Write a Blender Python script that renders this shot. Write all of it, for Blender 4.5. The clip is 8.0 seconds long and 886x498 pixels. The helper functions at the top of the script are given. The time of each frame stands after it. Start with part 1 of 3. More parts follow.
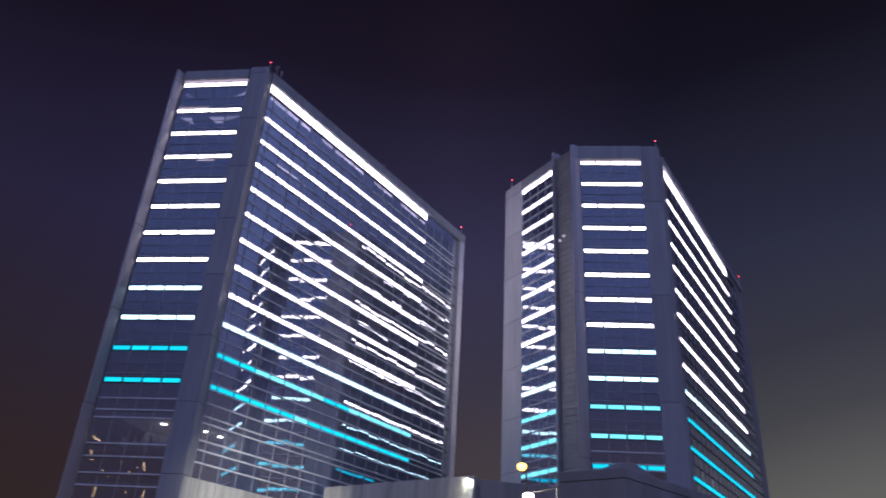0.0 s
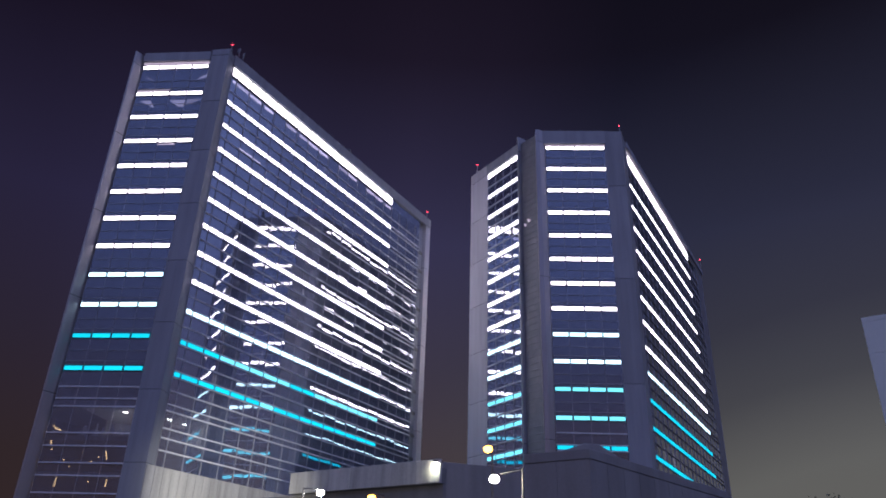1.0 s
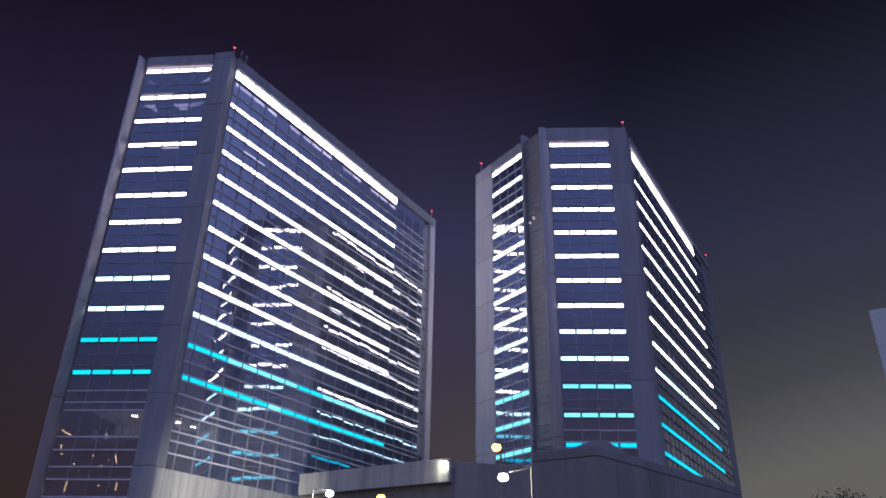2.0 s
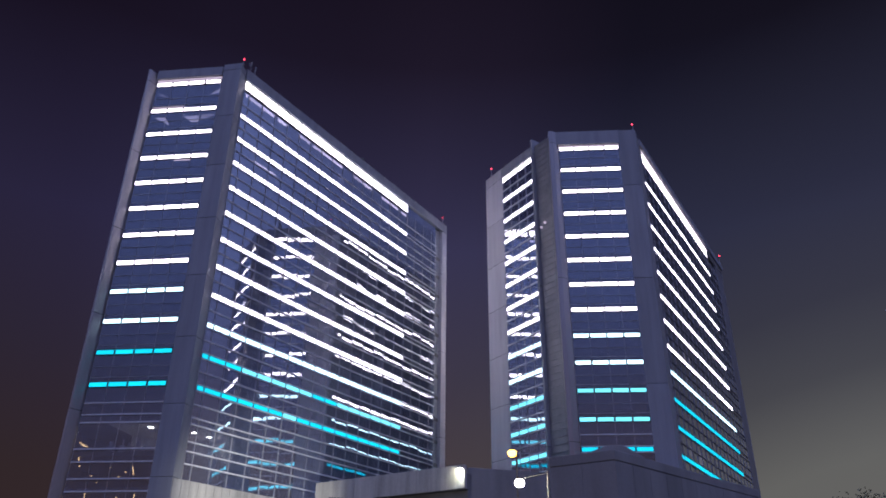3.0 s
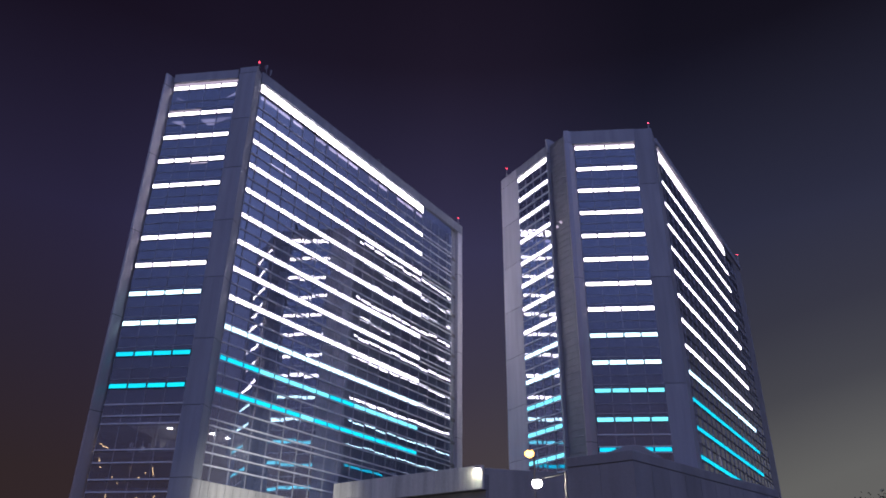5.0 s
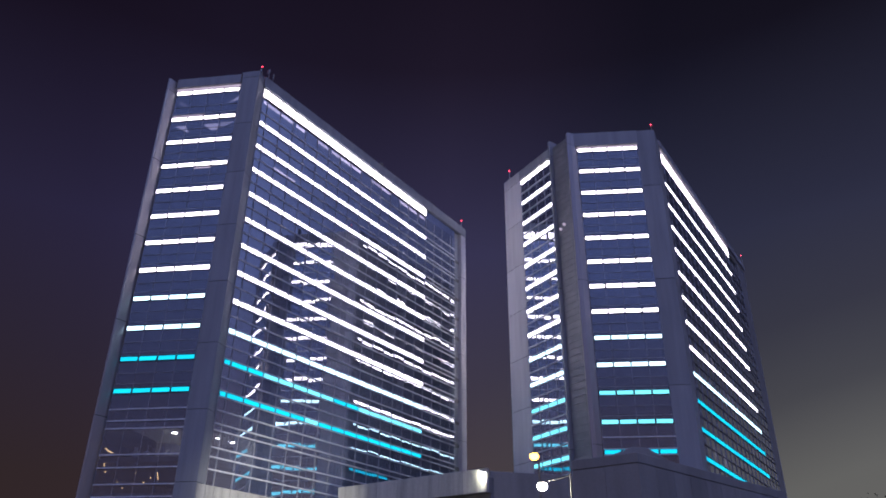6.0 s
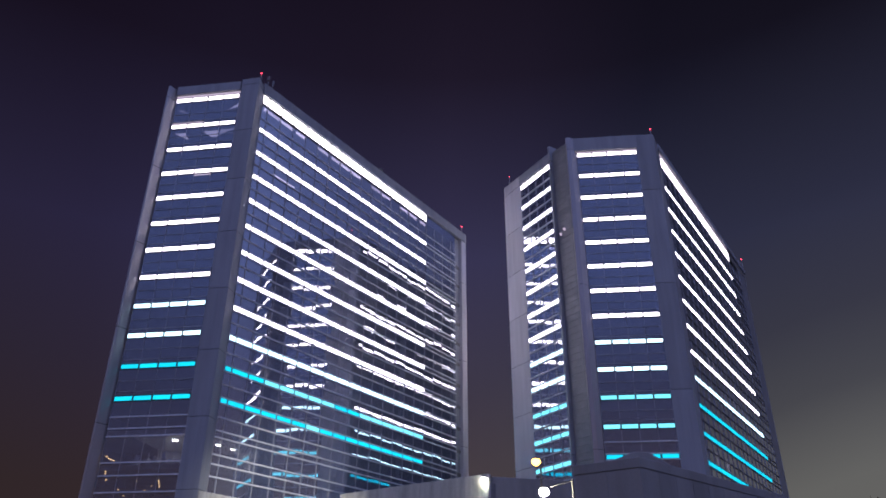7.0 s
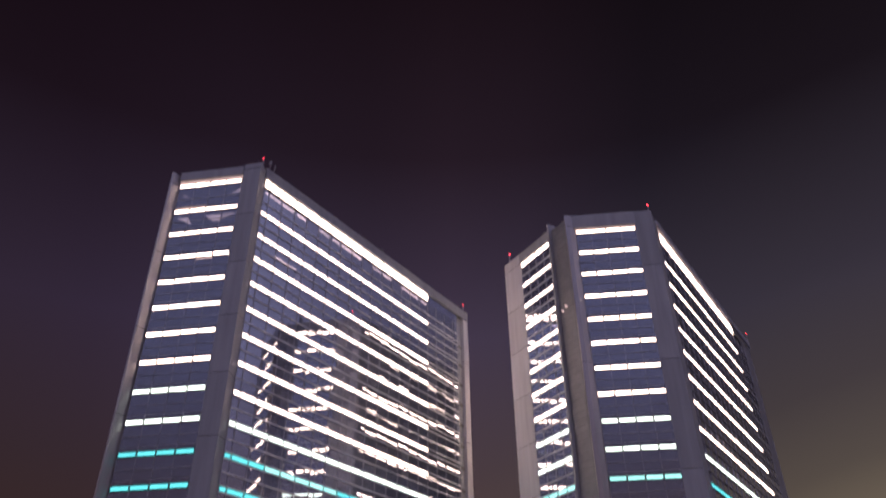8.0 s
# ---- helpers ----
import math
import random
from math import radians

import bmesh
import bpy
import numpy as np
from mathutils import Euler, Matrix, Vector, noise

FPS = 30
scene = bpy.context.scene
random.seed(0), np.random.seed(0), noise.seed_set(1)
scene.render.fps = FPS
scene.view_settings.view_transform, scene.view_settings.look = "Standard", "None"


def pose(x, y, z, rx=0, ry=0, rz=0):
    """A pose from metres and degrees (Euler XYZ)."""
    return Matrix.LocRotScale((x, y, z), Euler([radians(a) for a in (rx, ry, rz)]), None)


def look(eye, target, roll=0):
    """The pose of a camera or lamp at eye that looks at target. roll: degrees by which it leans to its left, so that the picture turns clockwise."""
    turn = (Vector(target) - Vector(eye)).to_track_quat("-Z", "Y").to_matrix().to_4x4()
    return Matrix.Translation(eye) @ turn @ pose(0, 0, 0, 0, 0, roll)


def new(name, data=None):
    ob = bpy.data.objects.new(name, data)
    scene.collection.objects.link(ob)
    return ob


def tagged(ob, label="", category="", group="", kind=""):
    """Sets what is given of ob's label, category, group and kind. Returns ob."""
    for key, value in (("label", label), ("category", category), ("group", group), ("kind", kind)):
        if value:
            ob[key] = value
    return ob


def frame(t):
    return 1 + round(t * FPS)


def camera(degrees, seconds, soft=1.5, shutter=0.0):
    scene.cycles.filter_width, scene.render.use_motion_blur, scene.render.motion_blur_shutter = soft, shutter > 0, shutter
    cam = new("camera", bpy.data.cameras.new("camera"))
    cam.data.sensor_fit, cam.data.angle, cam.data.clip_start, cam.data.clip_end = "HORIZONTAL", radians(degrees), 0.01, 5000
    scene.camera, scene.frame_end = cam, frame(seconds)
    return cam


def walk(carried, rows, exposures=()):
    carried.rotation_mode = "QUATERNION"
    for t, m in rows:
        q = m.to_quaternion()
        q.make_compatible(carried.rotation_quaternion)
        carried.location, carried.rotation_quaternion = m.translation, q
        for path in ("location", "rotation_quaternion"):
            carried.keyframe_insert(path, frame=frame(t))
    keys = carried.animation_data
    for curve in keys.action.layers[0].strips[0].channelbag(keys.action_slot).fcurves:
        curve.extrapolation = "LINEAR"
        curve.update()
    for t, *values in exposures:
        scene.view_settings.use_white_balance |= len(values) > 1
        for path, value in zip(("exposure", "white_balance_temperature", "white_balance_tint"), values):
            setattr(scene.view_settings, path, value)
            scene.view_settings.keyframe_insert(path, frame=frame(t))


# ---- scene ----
cam = camera(61.3, 8.0, soft=1.8, shutter=0.5)
# A hand-held camera that stands still on the pavement and pans over the towers.
PATH = [
    (0.0, pose(0, 0, 1.6, 117.65, -3.10, -1.24)),
    (0.2, pose(0, 0, 1.6, 117.49, -2.46, -2.66)),
    (0.5, pose(0, 0, 1.6, 117.09, -1.98, -3.31)),
    (1.0, pose(0, 0, 1.6, 116.58, -1.70, -3.47)),
    (1.2, pose(0, 0, 1.6, 116.38, -1.69, -3.39)),
    (2.5, pose(0, 0, 1.6, 116.73, -0.60, -2.09)),
    (3.0, pose(0, 0, 1.6, 116.96, -0.48, -1.41)),
    (3.5, pose(0, 0, 1.6, 116.96, -0.54, -0.99)),
    (4.0, pose(0, 0, 1.6, 116.95, -0.68, -0.61)),
    (4.5, pose(0, 0, 1.6, 116.95, -0.73, -0.37)),
    (6.0, pose(0, 0, 1.6, 117.21, -0.46, 0.24)),
    (6.5, pose(0, 0, 1.6, 117.38, -0.36, 0.32)),
    (7.0, pose(0, 0, 1.6, 117.63, -0.17, 0.42)),
    (7.2, pose(0, 0, 1.6, 118.02, 0.01, 0.52)),
    (7.3, pose(0, 0, 1.6, 118.59, 0.05, 0.60)),
    (7.5, pose(0, 0, 1.6, 119.72, 0.23, 0.80)),
    (7.8, pose(0, 0, 1.6, 121.73, 0.47, 0.85)),
    (8.0, pose(0, 0, 1.6, 123.69, 0.69, 1.03)),
]
walk(cam, PATH, exposures=[
    (0.0, 0.54, 6500, 10), (1.2, 0.54, 6500, 10), (2.4, 0.62, 6500, 10), (6.8, 0.62, 6500, 10), (7.4, 0.66, 6900, 11), (8.0, 0.84, 10600, 17)])

# ---- night sky: city glow near the horizon, brighter and warmer to the east ----
world = bpy.data.worlds.new("night_sky")
scene.world = world
world.use_nodes = True
wt = world.node_tree
wt.nodes.clear()


def wnode(kind, **values):
    n = wt.nodes.new(kind)
    for key, value in values.items():
        n.inputs[key].default_value = value
    return n


coord = wt.nodes.new("ShaderNodeTexCoord")
split = wt.nodes.new("ShaderNodeSeparateXYZ")
wt.links.new(coord.outputs["Generated"], split.inputs[0])


def sky_ramp(stops):
    r = wt.nodes.new("ShaderNodeValToRGB")
    el = r.color_ramp.elements
    while len(el) < len(stops):
        el.new(0.5)
    for e, (p, c) in zip(el, stops):
        e.position, e.color = p, (*c, 1)
    return r


up = sky_ramp([(0.0, (0.031, 0.021, 0.019)), (0.16, (0.027, 0.020, 0.022)), (0.30, (0.022, 0.019, 0.034)), (0.45, (0.019, 0.018, 0.046)),
               (0.65, (0.0070, 0.0052, 0.0125)), (0.85, (0.0028, 0.0016, 0.0036))])
wt.links.new(split.outputs["Z"], up.inputs[0])
# direction of the brightest part of the city's glow
east = wt.nodes.new("ShaderNodeVectorMath")
east.operation = "DOT_PRODUCT"
east.inputs[1].default_value = (0.55, 0.71, -0.43)
wt.links.new(coord.outputs["Generated"], east.inputs[0])
glow = sky_ramp([(0.0, (0, 0, 0)), (0.40, (0.0, 0.0, 0.0)), (0.58, (0.004, 0.004, 0.005)), (0.68, (0.011, 0.011, 0.013)), (0.74, (0.024, 0.025, 0.027)), (0.80, (0.062, 0.064, 0.062)), (0.88, (0.066, 0.067, 0.064))])
wt.links.new(east.outputs["Value"], glow.inputs[0])
# west of the towers the sky is darker and browner
side_range = wt.nodes.new("ShaderNodeMapRange")
side_range.inputs["From Min"].default_value, side_range.inputs["From Max"].default_value = -0.6, 0.4
wt.links.new(split.outputs["X"], side_range.inputs[0])
side_tone = sky_ramp([(0.0, (0.68, 0.58, 0.56)), (0.17, (0.76, 0.66, 0.70)), (0.34, (1.0, 0.95, 1.0)), (0.50, (1.05, 1.0, 1.0)), (0.60, (1.22, 1.15, 1.12)), (0.70, (1.1, 1.08, 1.05)), (0.85, (0.66, 0.76, 0.72)), (1.0, (0.66, 0.76, 0.68))])
wt.links.new(side_range.outputs[0], side_tone.inputs[0])
west_dim = wt.nodes.new("ShaderNodeMix")
west_dim.data_type, west_dim.blend_type = "RGBA", "MULTIPLY"
west_dim.inputs[0].default_value = 1.0
wt.links.new(up.outputs[0], west_dim.inputs[6])
wt.links.new(side_tone.outputs[0], west_dim.inputs[7])
total = wt.nodes.new("ShaderNodeMix")
total.data_type, total.blend_type = "RGBA", "ADD"
total.inputs[0].default_value = 1.0
wt.links.new(west_dim.outputs[2], total.inputs[6])
wt.links.new(glow.outputs[0], total.inputs[7])
# the lit city behind the camera, brightest low over the roofs
city = wt.nodes.new("ShaderNodeVectorMath")
city.operation = "DOT_PRODUCT"
city.inputs[1].default_value = (0.25, -0.85, 0.46)
wt.links.new(coord.outputs["Generated"], city.inputs[0])
city_glow = sky_ramp([(0.0, (0, 0, 0)), (0.06, (0.012, 0.015, 0.036)), (0.22, (0.062, 0.077, 0.19)), (0.50, (0.165, 0.218, 0.52)), (1.0, (0.205, 0.27, 0.64))])
wt.links.new(city.outputs["Value"], city_glow.inputs[0])
# low over the streets the sodium lamps make it dim and brown
street_tone = sky_ramp([(0.0, (0.85, 0.38, 0.11)), (0.17, (0.70, 0.36, 0.14)), (0.29, (0.66, 0.55, 0.46)), (0.42, (1.0, 1.0, 1.0))])
wt.links.new(split.outputs["Z"], street_tone.inputs[0])
city_mix = wt.nodes.new("ShaderNodeMix")
city_mix.data_type, city_mix.blend_type = "RGBA", "MULTIPLY"
city_mix.inputs[0].default_value = 1.0
wt.links.new(city_glow.outputs[0], city_mix.inputs[6])
wt.links.new(street_tone.outputs[0], city_mix.inputs[7])
sky_sum = wt.nodes.new("ShaderNodeMix")
sky_sum.data_type, sky_sum.blend_type = "RGBA", "ADD"
sky_sum.inputs[0].default_value = 1.0
wt.links.new(total.outputs[2], sky_sum.inputs[6])
wt.links.new(city_mix.outputs[2], sky_sum.inputs[7])
backdrop = wnode("ShaderNodeBackground", Strength=1.0)
wt.links.new(sky_sum.outputs[2], backdrop.inputs[0])
world_out = wt.nodes.new("ShaderNodeOutputWorld")
wt.links.new(backdrop.outputs[0], world_out.inputs[0])


# ---- materials ----
def material(name):
    m = bpy.data.materials.new(name)
    m.use_nodes = True
    m.node_tree.nodes.clear()
    out = m.node_tree.nodes.new("ShaderNodeOutputMaterial")
    return m, m.node_tree.nodes, m.node_tree.links, out


def surface(name, dark, light, scale, rough=0.7, metal=0.0, bump=0.1, streak=(1, 1, 1), fine=18.0, per_piece=0.0):
    """A painted, cast or brushed surface with broad stains, fine grain and a little relief."""
    m, n, l, out = material(name)
    b = n.new("ShaderNodeBsdfPrincipled")
    tc = n.new("ShaderNodeTexCoord")
    mp = n.new("ShaderNodeMapping")
    mp.inputs["Scale"].default_value = streak
    l.new(tc.outputs["Object"], mp.inputs[0])
    big, small = n.new("ShaderNodeTexNoise"), n.new("ShaderNodeTexNoise")
    big.inputs["Scale"].default_value, big.inputs["Detail"].default_value = scale, 5
    small.inputs["Scale"].default_value, small.inputs["Detail"].default_value = scale * fine, 3
    l.new(mp.outputs[0], big.inputs["Vector"])
    l.new(tc.outputs["Object"], small.inputs["Vector"])
    mixed = n.new("ShaderNodeMath")
    mixed.operation = "MULTIPLY_ADD"
    mixed.inputs[1].default_value = 0.35
    l.new(small.outputs[0], mixed.inputs[0])
    l.new(big.outputs[0], mixed.inputs[2])
    ramp = n.new("ShaderNodeValToRGB")
    ramp.color_ramp.elements[0].position, ramp.color_ramp.elements[0].color = 0.42, (*dark, 1)
    ramp.color_ramp.elements[1].position, ramp.color_ramp.elements[1].color = 0.88, (*light, 1)
    l.new(mixed.outputs[0], ramp.inputs[0])
    last = ramp.outputs[0]
    if per_piece:
        info = n.new("ShaderNodeObjectInfo")
        hsv = n.new("ShaderNodeHueSaturation")
        rng = n.new("ShaderNodeMapRange")
        rng.inputs["To Min"].default_value, rng.inputs["To Max"].default_value = 1 - per_piece, 1 + per_piece
        l.new(info.outputs["Random"], rng.inputs[0])
        l.new(rng.outputs[0], hsv.inputs["Value"])
        l.new(last, hsv.inputs["Color"])
        last = hsv.outputs[0]
    l.new(last, b.inputs["Base Color"])
    b.inputs["Roughness"].default_value, b.inputs["Metallic"].default_value = rough, metal
    bp = n.new("ShaderNodeBump")
    bp.inputs["Strength"].default_value, bp.inputs["Distance"].default_value = bump, 0.02
    l.new(mixed.outputs[0], bp.inputs["Height"])
    l.new(bp.outputs[0], b.inputs["Normal"])
    l.new(b.outputs[0], out.inputs[0])
    return m


def light_panel_material(name, colour, strength, spread=0.0):
    """A back-lit diffuser; spread: how much the panels differ from one another."""
    m, n, l, out = material(name)
    e = n.new("ShaderNodeEmission")
    e.inputs[0].default_value = (*colour, 1)
    e.inputs[1].default_value = strength
    if spread:
        info = n.new("ShaderNodeObjectInfo")
        rng = n.new("ShaderNodeMapRange")
        rng.inputs["To Min"].default_value, rng.inputs["To Max"].default_value = strength * (1 - spread), strength * (1 + spread)
        l.new(info.outputs["Random"], rng.inputs[0])
        l.new(rng.outputs[0], e.inputs[1])
    l.new(e.outputs[0], out.inputs[0])
    return m


def glass_material(name, tint, gloss, wave, film):
    """Coated curtain-wall glass: a tinted view in, a strong reflection, panes slightly wavy, a thin diffuse film that
    paints in haze.
    """
    m, n, l, out = material(name)
    see, mirror, mix = n.new("ShaderNodeBsdfTransparent"), n.new("ShaderNodeBsdfGlossy"), n.new("ShaderNodeMixShader")
    veil, veiled = n.new("ShaderNodeBsdfDiffuse"), n.new("ShaderNodeMixShader")
    see.inputs[0].default_value = (*tint, 1)
    mirror.inputs["Color"].default_value = (0.92, 0.94, 1.0, 1)
    mirror.inputs["Roughness"].default_value = 0.015
    facing, curve, fr = n.new("ShaderNodeLayerWeight"), n.new("ShaderNodeMath"), n.new("ShaderNodeMapRange")
    facing.inputs["Blend"].default_value = 0.5
    curve.operation = "POWER"
    curve.inputs[1].default_value = 4.0
    l.new(facing.outputs["Facing"], curve.inputs[0])
    l.new(curve.outputs[0], fr.inputs[0])
    fr.inputs["To Min"].default_value, fr.inputs["To Max"].default_value = gloss, 1.0
    geo = n.new("ShaderNodeNewGeometry")
    wav, bp, veil_noise, amount = n.new("ShaderNodeTexNoise"), n.new("ShaderNodeBump"), n.new("ShaderNodeTexNoise"), n.new("ShaderNodeMapRange")
    wav.inputs["Scale"].default_value, wav.inputs["Detail"].default_value = 0.55, 1
    veil_noise.inputs["Scale"].default_value, veil_noise.inputs["Detail"].default_value = 0.8, 5
    l.new(geo.outputs["Position"], wav.inputs["Vector"])
    l.new(geo.outputs["Position"], veil_noise.inputs["Vector"])
    bp.inputs["Strength"].default_value, bp.inputs["Distance"].default_value = 1.0, wave
    l.new(wav.outputs[0], bp.inputs["Height"])
    l.new(bp.outputs[0], mirror.inputs["Normal"])
    amount.inputs["To Min"].default_value, amount.inputs["To Max"].default_value = film * 0.5, film * 1.5
    l.new(veil_noise.outputs[0], amount.inputs[0])
    # bluish colour puts the hazy glow of the light bands into the panes
    veil.inputs[0].default_value = (0.38, 0.45, 0.68, 1)
    l.new(amount.outputs[0], veiled.inputs[0])
    l.new(see.outputs[0], veiled.inputs[1])
    l.new(veil.outputs[0], veiled.inputs[2])
    l.new(fr.outputs[0], mix.inputs[0])
    l.new(veiled.outputs[0], mix.inputs[1])
    l.new(mirror.outputs[0], mix.inputs[2])
    l.new(mix.outputs[0], out.inputs[0])
    return m


PIER = surface("pier_cladding", (0.225, 0.235, 0.255), (0.31, 0.32, 0.345), 0.35, 0.55, 0.0, 0.15, (3, 3, 0.25), 25, 0.10)
FIN_CLAD = surface("fin_cladding", (0.25, 0.235, 0.24), (0.34, 0.32, 0.325), 0.35, 0.30, 0.35, 0.15, (3, 3, 0.25), 25, 0.10)
# lighter pier cladding, with the opposite bands' light put into its colour
LIT_CLAD = surface("lit_pier_cladding", (0.42, 0.41, 0.43), (0.54, 0.53, 0.55), 0.35, 0.5, 0.0, 0.15, (3, 3, 0.25), 25, 0.08)
FRAME = surface("mullion_aluminium", (0.60, 0.61, 0.63), (0.74, 0.75, 0.77), 1.2, 0.5, 0.1, 0.05)
MULLION = surface("mullion_grey_metal", (0.30, 0.30, 0.32), (0.42, 0.42, 0.44), 1.2, 0.5, 0.2, 0.05)
DARKFRAME = surface("panel_edge_frame", (0.02, 0.02, 0.024), (0.05, 0.05, 0.055), 1.0, 0.5, 0.2, 0.05)
LOUVRE = surface("louvre_metal", (0.19, 0.195, 0.21), (0.26, 0.265, 0.28), 0.8, 0.5, 0.3, 0.05)
SLAB = surface("slab_concrete", (0.14, 0.14, 0.14), (0.24, 0.24, 0.23), 0.4, 0.85, 0.0, 0.2)
CORE = surface("core_plaster", (0.10, 0.10, 0.105), (0.18, 0.18, 0.18), 0.3, 0.8, 0.0, 0.1)
COLUMN = surface("column_plaster", (0.45, 0.45, 0.45), (0.6, 0.6, 0.6), 0.5, 0.7, 0.0, 0.1)
PLASTER = surface("office_plaster", (0.62, 0.60, 0.56), (0.75, 0.73, 0.69), 0.5, 0.75, 0.0, 0.05)
CONCRETE = surface("podium_concrete", (0.30, 0.29, 0.27), (0.50, 0.49, 0.45), 0.25, 0.75, 0.0, 0.3, (5, 5, 0.35), 22, 0.08)
RENDERED = surface("painted_render", (0.74, 0.79, 0.70), (0.84, 0.88, 0.79), 0.22, 0.8, 0.0, 0.15, (1, 1, 0.5), 20)
DARKCLAD = surface("grey_annex_cladding", (0.20, 0.19, 0.185), (0.28, 0.268, 0.26), 0.3, 0.7, 0.0, 0.2, (2, 2, 0.3), 20, 0.1)
BASECLAD = surface("dark_base_cladding", (0.15, 0.145, 0.145), (0.22, 0.215, 0.215), 0.3, 0.6, 0.0, 0.2, (2, 2, 0.3), 20)
ASPHALT = surface("asphalt", (0.035, 0.035, 0.037), (0.065, 0.065, 0.066), 0.2, 0.9, 0.0, 0.4, (1, 1, 1), 60)
POLE = surface("galvanised_steel", (0.30, 0.30, 0.30), (0.42, 0.42, 0.41), 2.0, 0.45, 0.7, 0.05)
LAMP_POLE = surface("painted_pole", (0.10, 0.10, 0.10), (0.15, 0.15, 0.15), 2.0, 0.6, 0.1, 0.05)
BARK = surface("bark", (0.06, 0.045, 0.03), (0.13, 0.10, 0.07), 3.0, 0.9, 0.0, 0.5, (1, 1, 0.3))
LEAF = surface("leaf_green", (0.10, 0.12, 0.05), (0.16, 0.17, 0.09), 1.5, 0.6, 0.0, 0.1)
EQUIP = surface("roof_equipment_paint", (0.10, 0.10, 0.11), (0.20, 0.20, 0.20), 1.5, 0.6, 0.2, 0.1)
DESK = surface("office_furniture", (0.20, 0.19, 0.18), (0.45, 0.43, 0.40), 1.0, 0.6, 0.0, 0.1)
GLASS = glass_material("tinted_glass", (0.70, 0.74, 0.82), 0.38, 0.0045, 0.17)
SHORT_GLASS = glass_material("dark_tinted_glass", (0.66, 0.70, 0.78), 0.09, 0.004, 0.10)

WHITE = light_panel_material("white_light_panel", (0.96, 0.87, 1.0), 4.2, 0.14)
ICE = light_panel_material("pale_blue_light_panel", (0.54, 0.83, 1.0), 2.6, 0.14)
PALE_CYAN = light_panel_material("pale_cyan_light_panel", (0.17, 0.76, 1.0), 1.15, 0.16)
CYAN = light_panel_material("cyan_light_panel", (0.005, 0.53, 0.78), 1.08, 0.10)
DIMPINK = light_panel_material("dim_pink_glow", (0.62, 0.52, 0.70), 0.55, 0.35)
SOFFIT = light_panel_material("ceiling_glow", (0.80, 0.66, 0.86), 1.1, 0.35)
RED = light_panel_material("red_beacon_glass", (1.0, 0.05, 0.10), 5.0)
LAMP_WHITE = light_panel_material("white_lamp_lens", (1.0, 0.90, 0.72), 200.0)
LAMP_BRIGHT = light_panel_material("bright_white_lamp_lens", (1.0, 0.98, 0.93), 200.0)
LAMP_ORANGE = light_panel_material("sodium_lamp_lens", (1.0, 0.45, 0.06), 9.0)
LAMP_FLOOD = light_panel_material("flood_lamp_lens", (1.0, 1.0, 0.82), 260.0)
DOWNLIGHT = light_panel_material("office_downlight", (1.0, 0.92, 0.78), 32.0)
# glow for the street lamps' reflections in the lower glass
WARM = light_panel_material("warm_reflection_glow", (1.0, 0.60, 0.26), 1.8, 0.5)


# ---- mesh helpers ----
def box_bm(bm, x0, x1, y0, y1, z0, z1, bevel=0.0):
    vs = [bm.verts.new(p) for p in ((x0, y0, z0), (x1, y0, z0), (x1, y1, z0), (x0, y1, z0),
                                    (x0, y0, z1), (x1, y0, z1), (x1, y1, z1), (x0, y1, z1))]
    fs = [bm.faces.new([vs[i] for i in q]) for q in ((0, 3, 2, 1), (4, 5, 6, 7), (0, 1, 5, 4), (1, 2, 6, 5), (2, 3, 7, 6), (3, 0, 4, 7))]
    if bevel:
        bmesh.ops.bevel(bm, geom=list({e for f in fs for e in f.edges}), offset=bevel, segments=1, affect="EDGES")


def mesh_of(bm, name, mat):
    me = bpy.data.meshes.new(name)
    bm.to_mesh(me)
    bm.free()
    me.materials.append(mat)
    return me


def box_mesh(name, mat, sx, sy, sz, bevel=0.0):
    """A box centred on its origin in x and z, with its back at y = 0."""
    bm = bmesh.new()
    box_bm(bm, -sx / 2, sx / 2, -sy, 0, -sz / 2, sz / 2, bevel)
    return mesh_of(bm, name, mat)


def prism_bm(bm, outline, z0, z1):
    """An upright prism over a plan outline, drawn anticlockwise."""
    lo = [bm.verts.new((x, y, z0)) for x, y in outline]
    hi = [bm.verts.new((x, y, z1)) for x, y in outline]
    k = len(outline)
    bm.faces.new(lo[::-1])
    bm.faces.new(hi)
    for i in range(k):
        j = (i + 1) % k
        bm.faces.new((lo[i], lo[j], hi[j], hi[i]))


def tube_bm(bm, p, q, r0, r1, sides=10):
    p, q = Vector(p), Vector(q)
    m = (q - p).to_track_quat("Z", "Y").to_matrix()
    rings = []
    for c, r in ((p, r0), (q, r1)):
        rings.append([bm.verts.new(c + m @ Vector((r * math.cos(a), r * math.sin(a), 0))) for a in (2 * math.pi * i / sides for i in range(sides))])
    for i in range(sides):
        j = (i + 1) % sides
        bm.faces.new((rings[0][i], rings[0][j], rings[1][j], rings[1][i]))
    bm.faces.new(rings[0][::-1])
    bm.faces.new(rings[1])


def put(name, me, parent, m=None, label=""):
    """A mesh as a part under a thing or a part, at a pose in the parent's space."""
    ob = new(name, me)
    ob.parent = parent
    if m is not None:
        ob.matrix_local = m
    if label:
        ob["label"] = label
    return ob


def part(name, bm, mat, parent, label="", m=None):
    return put(name, mesh_of(bm, name, mat), parent, m, label)


def thing(name, x, y, z, label, category, group="", kind=""):
    ob = new(name)
    ob.location = (x, y, z)
    return tagged(ob, label, category, group, kind)


